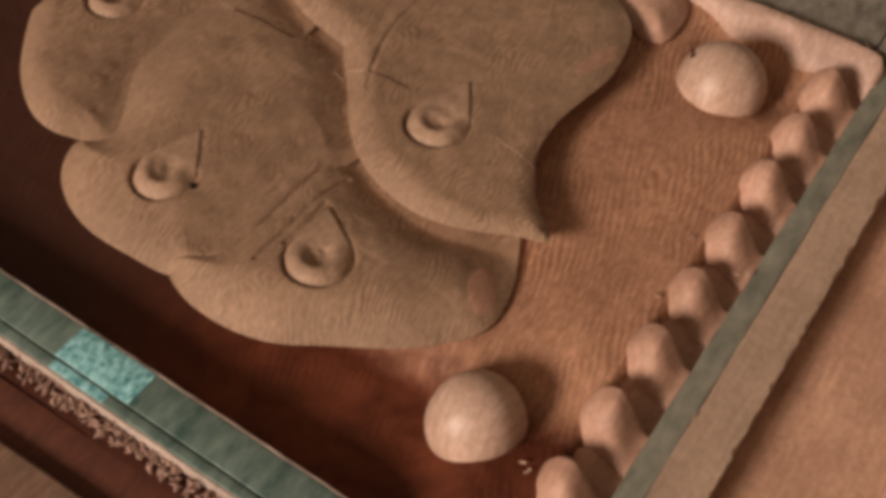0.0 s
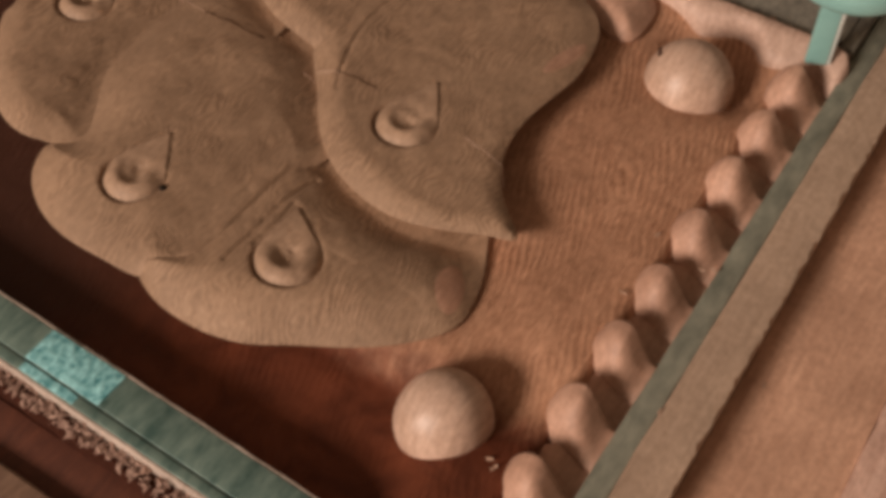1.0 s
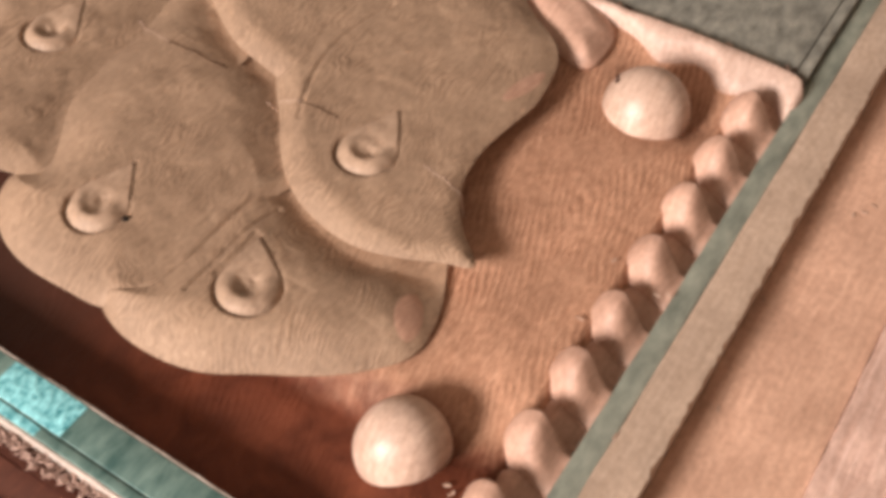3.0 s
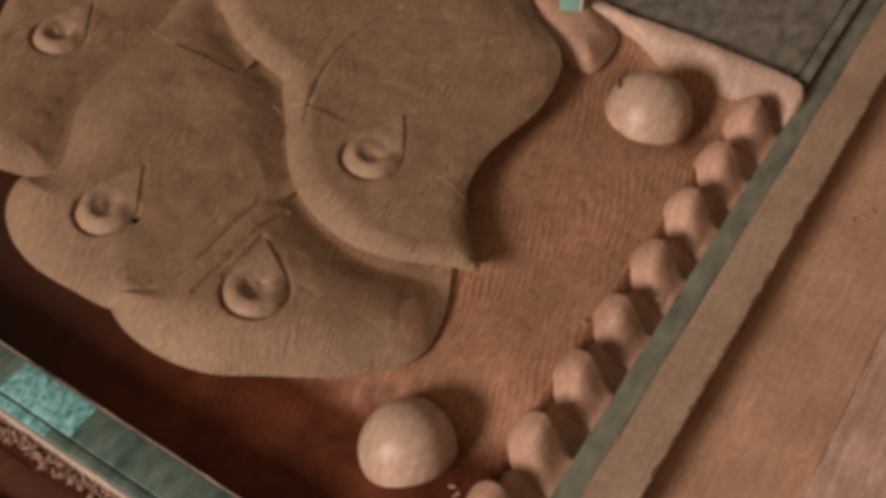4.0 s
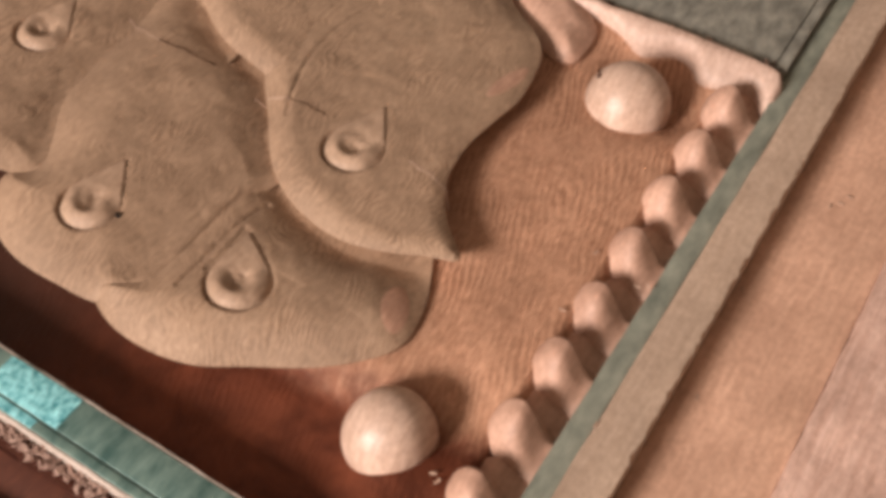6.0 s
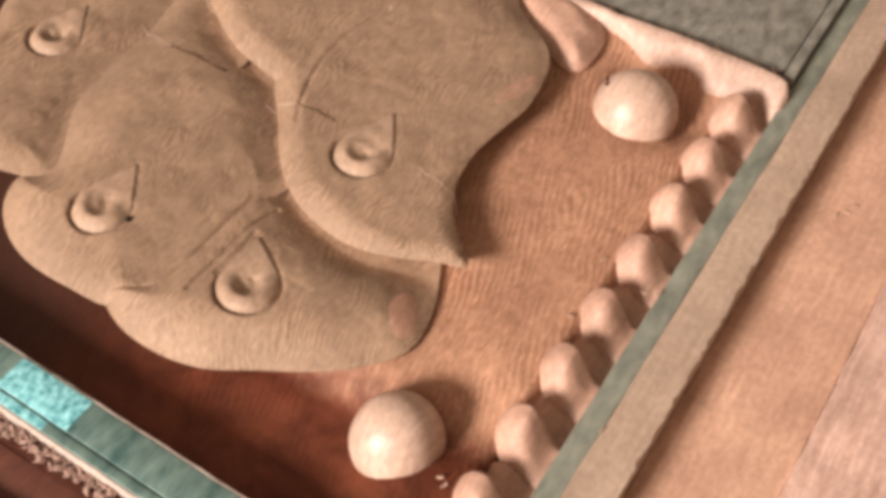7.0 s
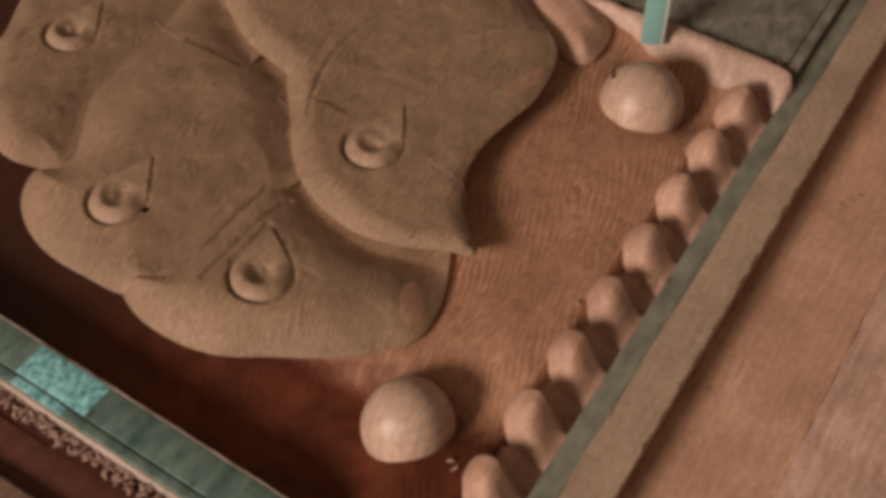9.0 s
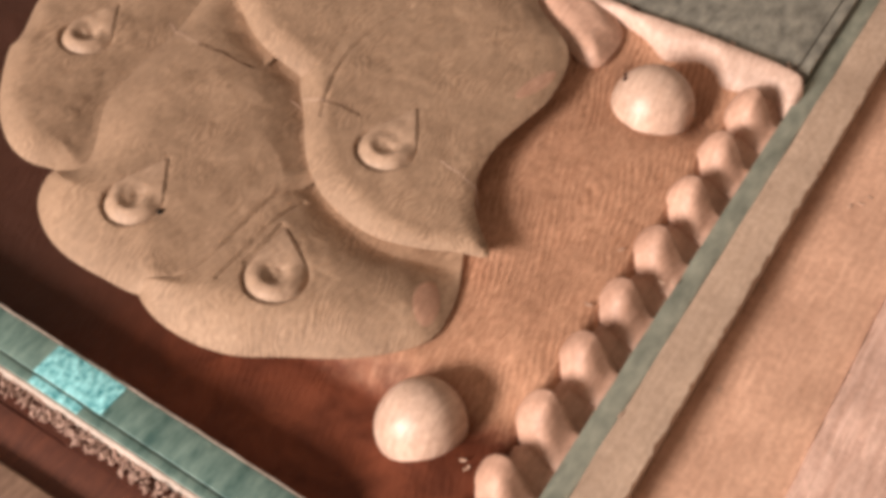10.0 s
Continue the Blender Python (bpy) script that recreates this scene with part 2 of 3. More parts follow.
def near_line(q, line, closed):
    """Distance of points q to a line, and the nearest points on it."""
    a = line
    b = np.roll(line, -1, 0) if closed else line[1:]
    a = a if closed else line[:-1]
    best, spot = np.full(len(q), 1e9), np.zeros_like(q)
    for s, e in zip(a, b):
        w = e - s
        t = np.clip(((q - s) @ w) / max(w @ w, 1e-12), 0, 1)
        c = s + t[:, None] * w
        d = np.hypot(*(q - c).T)
        hit = d < best
        best[hit], spot[hit] = d[hit], c[hit]
    return best, spot


def inside(q, line):
    res = np.zeros(len(q), bool)
    for (x0, y0), (x1, y1) in zip(line, np.roll(line, -1, 0)):
        if y0 != y1:
            res ^= ((y0 > q[:, 1]) != (y1 > q[:, 1])) & (q[:, 0] < (x1 - x0) * (q[:, 1] - y0) / (y1 - y0) + x0)
    return res


def smooth01(x):
    x = np.clip(x, 0, 1)
    return x * x * (3 - 2 * x)


def dome(d, r):
    return np.sqrt(np.clip(1 - (1 - np.clip(d / r, 0, 1)) ** 2, 0, 1))


def slope(d, r):
    return 1 - (1 - np.clip(d / r, 0, 1)) ** 2


LATTICE = np.random.default_rng(7).uniform(-1, 1, (256, 256))


def ripple(q, size, seed=0.0):
    """Cloudy unevenness, about -1 to 1, with lumps of that size."""
    res = np.zeros(len(q))
    for octave, gain in ((1.0, 0.7), (2.13, 0.3)):
        p = q * octave / size + seed * 17.3 + 500
        i = np.floor(p).astype(int)
        t = p - i
        t = t * t * (3 - 2 * t)
        x, y = i[:, 0] % 255, i[:, 1] % 255
        a = LATTICE[x, y] * (1 - t[:, 0]) + LATTICE[x + 1, y] * t[:, 0]
        b = LATTICE[x, y + 1] * (1 - t[:, 0]) + LATTICE[x + 1, y + 1] * t[:, 0]
        res += gain * (a * (1 - t[:, 1]) + b * t[:, 1])
    return res


class Relief:
    """A carved form: an outline and the height inside it, from the distance to the outline."""

    def __init__(self, outline, height):
        self.line, self.height = outline, height

    def z(self, q):
        d, _ = near_line(q, self.line, True)
        d = np.where(inside(q, self.line), d, -d)
        return np.where(d > 0, self.height(q, np.maximum(d, 0)), -1.0)

    def mesh(self, name, material, step=0.0012, foot=None, under=0.0):
        lo, hi = self.line.min(0) - step, self.line.max(0) + step
        nx, ny = (int(math.ceil(s / step)) + 1 for s in hi - lo)
        gx, gy = np.meshgrid(lo[0] + step * np.arange(nx), lo[1] + step * np.arange(ny))
        q = np.stack([gx.ravel(), gy.ravel()], 1)
        d, spot = near_line(q, self.line, True)
        inn = inside(q, self.line)
        idx = np.arange(nx * ny).reshape(ny, nx)
        quads = np.stack([idx[:-1, :-1], idx[:-1, 1:], idx[1:, 1:], idx[1:, :-1]], -1).reshape(-1, 4)
        quads = quads[inn[quads].any(1)]
        q = np.where(inn[:, None], q, spot)
        z = self.height(q, np.where(inn, d, 0.0))
        used = np.unique(quads)
        back = np.full(nx * ny, -1)
        back[used] = np.arange(len(used))
        verts, faces = np.column_stack([q, z])[used].tolist(), back[quads].tolist()
        if foot is not None:
            count = {}
            for f in faces:
                for a, b in zip(f, f[1:] + f[:1]):
                    count[(a, b)] = 1
            twin, mid = {}, self.line.mean(0)
            for a, b in [e for e in count if (e[1], e[0]) not in count]:
                for k in (a, b):
                    if k not in twin:
                        twin[k] = len(verts)
                        gap = mid - np.array(verts[k][:2])
                        inward = gap / max(np.hypot(*gap), 1e-6) * under
                        verts.append((verts[k][0] + inward[0], verts[k][1] + inward[1], foot))
                faces.append((b, a, twin[a], twin[b]))
        return mesh_of(name, verts, faces, material)


# ---- the room: unseen, its plaster toned to bounce warm fill light ----
def room():
    rm = Matrix(((0.735, -0.678, 0, 0), (0.678, 0.735, 0, 0), (0, 0, 1, 0), (0, 0, 0, 1)))
    lo, hi, wide, top, low = -WIN_FAR, 3.2, 2.6, 2.8, -0.85
    t = 0.2

    def plain(name, a, b, mat, label):
        tagged(part(name, block(a, b, 0.0), mat, None, "", rm, False), label, name.split("_")[0], "", "structure")

    plain("floor", (lo - t, -wide - t, low - t), (hi + t, wide + t, low), M_FLOOR, "plain grey concrete workshop floor")
    plain("ceiling", (lo - t, -wide - t, top), (hi + t, wide + t, top + t), M_PLASTER, "plain warm plastered workshop ceiling")
    plain("wall_east", (hi, -wide, low), (hi + t, wide, top), M_PLASTER, "plain warm plastered wall")
    plain("wall_north", (lo, wide, low), (hi, wide + t, top), M_PLASTER, "plain warm plastered wall")
    plain("wall_south", (lo, -wide - t, low), (hi, -wide, top), M_PLASTER, "plain warm plastered wall")
    wall = tagged(new("wall_west"), "warm plastered wall with a high window opening", "wall", "", "structure")
    wall.matrix_world = rm
    w, z0, z1 = 0.56, WIN_UP - 0.45, WIN_UP + 0.45
    for a, b in (((lo - t, -wide, low), (lo, wide, z0)), ((lo - t, -wide, z1), (lo, wide, top)),
                 ((lo - t, -wide, z0), (lo, -w, z1)), ((lo - t, w, z0), (lo, wide, z1))):
        part("wall_piece", block(a, b, 0.0), M_PLASTER, wall, "", None, False)


room()


# ---- machine bed ----
def machine_bed():
    bed = thing("machine_bed", "grey scuffed machine bed plate with narrow slots", "machine bed", FR, "", "structure")
    part("base", block((-0.85, -0.8, -0.85), (0.45, 0.55, -0.03), 0.01), M_BED, bed)
    for lo, hi in ((-0.85, -0.4), (-0.397, -0.212), (-0.209, -0.011), (-0.008, 0.45)):
        part("bed_plate", block((lo, -0.8, -0.03), (hi, 0.55, 0.0), 0.0008), M_BED, bed)
    # raised plates past the head edge of the workpiece
    for lo, hi in ((-0.85, -0.4), (-0.397, -0.212), (-0.209, -0.0071), (-0.0064, 0.0004)):
        part("head_plate", block((lo, 0.0042, 0.0005), (hi, 0.549, 0.022), 0.0008, 40, 0.0003), M_BED, bed)


machine_bed()

# ---- the carved panel ----
LEAF_A = [(-266, -137), (-228, -190), (-209, -213), (-188, -229), (-163, -238), (-140, -241), (-119, -237), (-101, -229), (-85, -222), (-102, -205), (-113, -190), (-120, -171), (-121, -147), (-118, -127), (-115, -107), (-118, -82), (-124, -66), (-135, -53), (-161, -33), (-212, 13), (-288, -35)]
LEAF_B = [(-233, -326), (-217, -337), (-191, -340), (-165, -335), (-142, -322), (-115, -306), (-95, -288), (-86, -272), (-88, -250), (-98, -227), (-114, -202), (-149, -192), (-202, -181), (-230, -192), (-220, -228), (-218, -269), (-220, -305)]
LEAF_C = [(-327, -293), (-320, -311), (-303, -325), (-280, -333), (-252, -334), (-224, -331), (-203, -310), (-203, -244), (-192, -183), (-225, -75), (-300, -32), (-354, -85), (-346, -163), (-345, -203), (-340, -239), (-317, -278)]
LEAF_D = [(-424, -220), (-420, -235), (-396, -266), (-375, -284), (-354, -294), (-333, -294), (-308, -281), (-318, -239), (-280, -177), (-294, -127), (-401, -96), (-443, -165)]
LEAF_E = [(-330, -121), (-315, -136), (-291, -151), (-267, -159), (-238, -164), (-229, -152), (-235, -115), (-239, -62), (-311, -33), (-345, -77)]
LEAF_F = [(-183, -12), (-162, -32), (-141, -45), (-122, -56), (-109, -53), (-107, -34), (-114, -15), (-145, 3)]
# old glue joint across the scales: lengths that are filled pale or stand open and dark
SEAMS = [(True, [(-352, -164), (-336, -169), (-320, -173)]), (False, [(-320, -173), (-302, -171), (-280, -170)]),
         (True, [(-247, -178), (-234, -178), (-222, -177)]), (False, [(-224, -177), (-211, -176), (-197, -177)]),
         (True, [(-140, -182), (-126, -184), (-111, -187)])]
CUTS = [[(-217, -187), (-223, -174), (-232, -147), (-234, -122), (-231, -97), (-226, -81)],
        [(-194, -308), (-194, -286), (-194, -254), (-192, -238)], [(-189, -292), (-188, -276), (-189, -260)]]
# eyes: centre, tip, radius in mm
EYES = [((-169.5, -291), (-186, -261), 17), ((-171, -189), (-173, -154), 17),
        ((-265.5, -291.5), (-270, -257), 16.5), ((-383, -204), (-387, -170), 16)]
FIELD = 0.018


def eye_outline(c, tip, r):
    """A drop: a circle drawn out into a point."""
    c, tip = np.array(c) / 1000, np.array(tip) / 1000
    r /= 1000
    ax = (tip - c) / np.hypot(*(tip - c))
    far = np.hypot(*(tip - c))
    half = math.acos(min(r / far, 0.98))
    base = math.atan2(ax[1], ax[0])
    arc = [c + r * np.array((math.cos(base + a), math.sin(base + a))) for a in np.linspace(half, 2 * math.pi - half, 40)]
    run = [arc[-1] + (tip - arc[-1]) * k for k in (0.33, 0.66, 1.0)] + [tip + (arc[0] - tip) * k for k in (0.33, 0.66)]
    return np.array(arc + run)


EYE_LINES = [eye_outline(*e) for e in EYES]
CUT_LINES = [spline(c, False) for c in CUTS]


def eye_offset(c, tip, r, q, d):
    """A ring-shaped swelling with a hollow, in a drop-shaped bed that runs out flush at its tip; d: distance to the drop's outline."""
    c, tip = np.array(c) / 1000, np.array(tip) / 1000
    ax = (tip - c) / np.hypot(*(tip - c))
    r = r / 1000
    along = (q - c) @ ax / r
    rho = np.hypot(*(q - c).T) / r
    e = np.hypot(*(q - c - ax * r * 0.22).T) / r
    back = smooth01((0.75 - along) / 1.1)
    z = -0.0034 * back * np.exp(-(d / 0.0021) ** 2) + 0.0007 * (1 - back) * smooth01(d / 0.0012)
    z = z + 0.0027 * np.exp(-((rho - 0.52) / 0.27) ** 2) * back
    rough = ripple(q, 0.005, r * 900)
    return z - 0.0023 * np.exp(-(e / 0.38) ** 2) * (1 + 1.1 * rough) + 0.0003 * rough


def leaf_height(low, high, towards, span, edge, round_by, seed, above=(), dip=0.006, beside=()):
    """Height of a scale that rises from low, where it tucks under its neighbours above it, to high at its lip."""
    towards = np.array(towards, float)
    towards /= np.hypot(*towards)
    above = [(spline(line), 1.0) for line in above] + [(spline(line), 0.45) for line in beside]

    def height(q, d, carved=True):
        s = (q @ towards - span[0]) / (span[1] - span[0])
        z = low + (high - low) * smooth01(s) + 0.0007 * ripple(q, 0.014, seed)
        rim = edge(q) if callable(edge) else edge
        z = rim + (z - rim) * slope(d, round_by(q) if callable(round_by) else round_by)
        sunk = np.zeros(len(q))
        for line, share in above:
            e, _ = near_line(q, line, True)
            e = np.where(inside(q, line), 0.0, e)
            sunk = np.maximum(sunk, share * np.exp(-(e / 0.017) ** 1.4))
        z = z - dip * sunk * slope(d, 0.022)
        if not carved:
            return z
        for eye, line in zip(EYES, EYE_LINES):
            e, _ = near_line(q, line, True)
            inn = inside(q, line)
            cut = eye_offset(*eye, q, e)
            z = z + np.where(inn, np.where(e < 0.0005, cut, cut - 0.004), -0.0007 * np.exp(-(e / 0.0011) ** 2))
        for line in CUT_LINES:
            e, _ = near_line(q, line, False)
            z = z - 0.0016 * np.exp(-(e / 0.001) ** 2)
        return z
    return height


def between(a, b, u0, u1):
    """A value that goes from a to b as u goes from u0 to u1."""
    return lambda q: a + (b - a) * smooth01((q[:, 0] - u0) / (u1 - u0))


LEAVES = [
    Relief(spline(LEAF_D), leaf_height(0.025, 0.033, (-1, -0.7), (0.28, 0.5), 0.024, 0.018, 1.0, (LEAF_C,), 0.006)),
    Relief(spline(LEAF_C), leaf_height(0.029, 0.035, (-0.5, -1), (0.22, 0.42), 0.0225, between(0.036, 0.009, -0.26, -0.215), 2.0, (LEAF_A, LEAF_E), 0.0085, (LEAF_B,))),
    Relief(spline(LEAF_B), leaf_height(0.031, 0.0345, (0.1, -1), (0.2, 0.31), 0.0205, between(0.013, 0.03, -0.235, -0.185), 3.0, (LEAF_A,), 0.0105)),
    Relief(spline(LEAF_A), leaf_height(0.0345, 0.0365, (-0.3, -1), (0.1, 0.28), between(0.0275, 0.0325, -0.17, -0.115),
                                       between(0.016, 0.01, -0.17, -0.115), 4.0, (LEAF_F,), 0.005)),
    Relief(spline(LEAF_E), leaf_height(0.034, 0.039, (-1, -0.25), (0.245, 0.3), 0.029, 0.015, 5.0)),
    Relief(spline(LEAF_F), leaf_height(0.028, 0.034, (0.4, -1), (-0.02, 0.02), 0.02, 0.017, 6.0)),
]


def top_of(u, v):
    q = np.array([[u, v]])
    return max(FIELD, *(r.z(q)[0] for r in LEAVES))


def surface(i, u, v):
    q = np.array([[u, v]])
    return float(LEAVES[i].height(q, near_line(q, LEAVES[i].line, True)[0], False)[0])


def eye_height(eye, scale):
    def height(q, d):
        far, _ = near_line(q, scale.line, True)
        return scale.height(q, far, False) + eye_offset(*eye, q, d) - 0.0006 * (1 - smooth01(d / 0.0005))
    return height


def field_height(q, d):
    z = FIELD + 0.0008 * ripple(q, 0.025) + 0.0003 * ripple(q, 0.006, 2.0)
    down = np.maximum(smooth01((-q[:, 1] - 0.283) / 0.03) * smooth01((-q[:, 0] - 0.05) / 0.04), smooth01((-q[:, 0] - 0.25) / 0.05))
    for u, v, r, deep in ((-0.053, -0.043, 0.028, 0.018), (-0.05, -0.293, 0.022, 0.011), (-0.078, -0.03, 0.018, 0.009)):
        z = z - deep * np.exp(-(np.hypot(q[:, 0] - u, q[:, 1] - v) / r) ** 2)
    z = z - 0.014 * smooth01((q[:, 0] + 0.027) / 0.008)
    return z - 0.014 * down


def carved_panel():
    panel = thing("carved_panel", "reddish-brown carved wooden relief panel with overlapping scales", "carved panel")
    def patch(u0, v0, u1, v1, mat, lab):
        line = np.array([(u0, v0), (u1, v0), (u1, v1), (u0, v1)])
        part("ground", Relief(line, field_height).mesh("ground", mat, 0.002, 0.0), None, panel, lab)

    patch(-0.62, -0.384, -0.003, -0.004, M_FIELD, "streaked reddish-brown sunken ground, shade painted dark outside")
    for r in LEAVES[:5]:
        part("scale", r.mesh("scale", M_LEAF, 0.00095, 0.003, 0.032), None, panel, "dusty tan carved scale with a rounded lip")
    part("scale", LEAVES[5].mesh("scale", M_TOOTH, 0.0012, 0.003, 0.01), None, panel, "small clean reddish scale beside the rim")
    for eye, line, scale in zip(EYES, EYE_LINES, (LEAVES[2], LEAVES[3], LEAVES[1], LEAVES[0])):
        part("drop_boss", Relief(line, eye_height(eye, scale)).mesh("drop_boss", M_BOSS, 0.0006), None, panel,
             "drop-shaped boss with a hollow centre")

    # worn oval patches where the dust is rubbed off
    for scale, u, v, a, b, turn in ((LEAVES[3], -0.1265, -0.101, 0.0085, 0.021, -14), (LEAVES[2], -0.0985, -0.26, 0.0105, 0.018, 25)):
        ca, sa = math.cos(radians(turn)), math.sin(radians(turn))
        ring = np.array([(u + a * math.cos(t) * ca - b * math.sin(t) * sa, v + a * math.cos(t) * sa + b * math.sin(t) * ca)
                         for t in np.linspace(0, 2 * math.pi, 36)[:-1]])

        def worn(q, d, scale=scale):
            return scale.height(q, near_line(q, scale.line, True)[0], False) - 0.0004 + 0.0006 * smooth01(d / 0.006)
        part("worn_patch", Relief(ring, worn).mesh("worn_patch", M_WORN, 0.0012), None, panel, "pinkish rubbed patch")

    def bead(u, v, ru, rv, z, rz, turn, seed):
        bm = bmesh.new()
        bmesh.ops.create_uvsphere(bm, u_segments=36, v_segments=24, radius=1.0)
        for w in bm.verts:
            w.co = Vector((w.co.x * ru, w.co.y * rv, w.co.z * rz))
            w.co += w.co.normalized() * noise.noise(w.co * 60 + Vector((seed, 0, 0))) * 0.0006
        part("bead", bm, M_BEAD, panel, "large smooth pale carved bead", pose(u, v, z, 0, 0, turn))

    bead(-0.0692, -0.0612, 0.0253, 0.0258, 0.0115, 0.0275, 0, 1)
    bead(-0.0672, -0.3135, 0.0225, 0.0232, 0.0105, 0.0255, 0, 5)

    for u, v, z, r in ((-0.0862, -0.0665, 0.0314, 0.0016), (-0.0873, -0.063, 0.0306, 0.001), (-0.0888, -0.06, 0.0285, 0.0016)):
        part("knot", lathe([(0.0, r * 0.8), (r * 0.7, r * 0.5), (r, 0.0), (r * 0.6, -r), (0.0, -r)], 10), M_CORE, panel, "small dark knot",
             pose(u, v, z, 20, -40, 30))

    # beaded edge: overlapping barrels, each rising to a steep back
    for i in range(10):
        v0 = -0.0135 - 0.0403 * i
        rng = random.Random(i)
        lean, tall, out = rng.uniform(-0.002, 0.002), rng.uniform(0.95, 1.06), rng.uniform(-0.001, 0.001)
        ang = np.linspace(math.pi / 2, 3 * math.pi / 2, 20)
        left = [(-0.0165 + out + 0.0155 * math.cos(t), v0 - 0.0215 + lean + 0.0215 * math.sin(t)) for t in ang]
        line = np.array(left + [(-0.0005, v0 - 0.0435), (0.0005, v0 - 0.03), (0.0005, v0 - 0.012), (-0.0005, v0 - 0.001)])

        def height(q, d, v0=v0, tall=tall, i=i):
            s = np.clip((q[:, 1] + 0.24 * (q[:, 0] + 0.016) - (v0 - 0.0425)) / 0.0395, 0, 1)
            x = np.clip((-0.0165 - q[:, 0]) / 0.0165, 0, 1)
            k = s + 0.16 * x * x
            body = np.sqrt(1 - x * x) * dome(s, 0.42) * (1 - 0.68 * smooth01((k - 0.56) / 0.2))
            across = 1 - 0.62 * smooth01((q[:, 0] + 0.017) / 0.016)
            return 0.002 + 0.028 * tall * body * across + 0.0007 * ripple(q, 0.008, i)
        part("edge_bead", Relief(line, height).mesh("edge_bead", M_TOOTH, 0.0012, 0.002), None, panel)

    # raised rim along the head edge: it slopes inwards, and the bead's pocket bites into it
    inner = spline([(-620, -15), (-400, -14), (-250, -16), (-150, -14), (-122, -10), (-102, -13), (-84, -17), (-74, -14), (-62, -10), (-51, -13),
                    (-43, -20), (-33, -22), (-24, -20), (-17, -16), (-8, -17), (-1, -23), (3.5, -19)], False)
    outer = np.array([(0.0042, -0.009), (0.001, -0.002), (-0.006, 0.001)] + [(-0.03 - 0.04 * i, 0.0025 + 0.001 * math.sin(i * 2.3)) for i in range(15)] + [(-0.62, 0.002)])

    def rim_height(q, d):
        z = 0.0175 + 0.0095 * smooth01((q[:, 1] + 0.024) / 0.02) + 0.0007 * ripple(q, 0.012, 3.0) + 0.0003 * ripple(q, 0.004, 5.0)
        return 0.012 + (z - 0.012) * dome(d, 0.0045)
    part("rim", Relief(np.vstack([inner, outer]), rim_height).mesh("rim", M_RIM, 0.0012, 0.0), None, panel, "pale raised rim with worn edges")
    rng = random.Random(21)
    for i in range(16):
        u, l = rng.uniform(-0.135, -0.008), rng.uniform(0.0015, 0.005)
        part("splinter", block((-l / 2, -0.0005, -0.0004), (l / 2, 0.0005, 0.0005), 0.0002), (M_CORE, M_RIM, M_CHIP)[i % 3], panel,
             "torn splinter at the rim's edge", pose(u, rng.uniform(0.001, 0.0045), rng.uniform(0.0222, 0.0238), 0, rng.uniform(-25, 25), rng.uniform(0, 180)))

    for pale, points in SEAMS:
        line = spline(points, False, 9)
        verts, faces = [], []
        for i, (u, v) in enumerate(line):
            z = top_of(u, v)
            w = 0.0009 * (0.55 + 0.45 * math.sin(i * 1.7) ** 2)
            for dv, dz in ((-w, -0.0005), (0.0, 0.0004), (w, -0.0005)):
                verts.append((u, v + dv + 0.0004 * math.sin(i * 0.9), z + dz))
        for i in range(len(line) - 1):
            for k in (0, 1):
                faces.append((3 * i + k, 3 * i + 3 + k, 3 * i + 4 + k, 3 * i + 1 + k))
        part("joint", mesh_of("joint", verts, faces, M_BEAD if pale else M_CORE), None, panel, "pale filled joint" if pale else "dark open joint")
    return panel


carved_panel()


# ---- things round the panel ----
def batten():
    ob = thing("batten", "greyish tan wooden batten with a chipped edge", "batten")
    def length(section):
        """A long bar whose cross section is given along v."""
        bm, prev = bmesh.new(), None
        for i in range(321):
            ring = [bm.verts.new(c) for c in section(i, -0.75 + 1.25 * i / 320)]
            if prev:
                for k in range(len(ring) - 1):
                    bm.faces.new((prev[k], ring[k], ring[k + 1], prev[k + 1]))
            else:
                bm.faces.new(ring)
            prev = ring
        bm.faces.new(prev[::-1])
        bmesh.ops.recalc_face_normals(bm, faces=bm.faces[:])
        return bm

    def body(i, v):
        left = 0.0132 + 0.0006 * noise.noise(Vector((v * 30, 5, 0)))
        top = 0.021 + 0.0003 * noise.noise(Vector((v * 40, 2, 0)))
        return (left, v, 0.0), (left, v, top - 0.0015), (left + 0.0012, v, top - 0.0002), (0.0318, v, top), (0.0318, v, 0.0)

    def teeth(i, v):
        bite = 0.0006 * (i % 2) + 0.0024 * abs(noise.noise(Vector((v * 310, 0, 3)))) + 0.0012 * max(0.0, noise.noise(Vector((v * 24, 7, 1))))
        return (0.0318, v, 0.0), (0.0318, v, 0.0211), (0.0354 - bite, v, 0.0209), (0.036 - bite, v, 0.0196), (0.0348, v, 0.012), (0.0345, v, 0.0)
    part("body", length(body), M_BATTEN, ob, "", None, False)
    part("chipped_edge", length(teeth), M_BATTEN, ob, "ragged edge with torn teeth", None, False)
    strip = thing("bed_strip", "green-grey worn strip beside the carved panel", "bed strip")
    part("body", block((0.0008, -0.75, 0.0), (0.0128, 0.35, 0.0165), 0.001, 60, 0.0005), M_STRIP, strip)


batten()


def side_boards():
    b = thing("smooth_board", "smooth orange-brown wooden board beside a batten", "board")
    part("body", block((0.0346, -0.75, 0.0), (0.0954, 0.5, 0.003), 0.0005), M_BOARD, b)
    r = thing("sawn_board", "rough-sawn pinkish wooden board", "board")
    part("body", block((0.0956, -0.75, 0.0), (0.3, 0.5, 0.0052), 0.0012, 160, 0.0008), M_ROUGH, r)


side_boards()


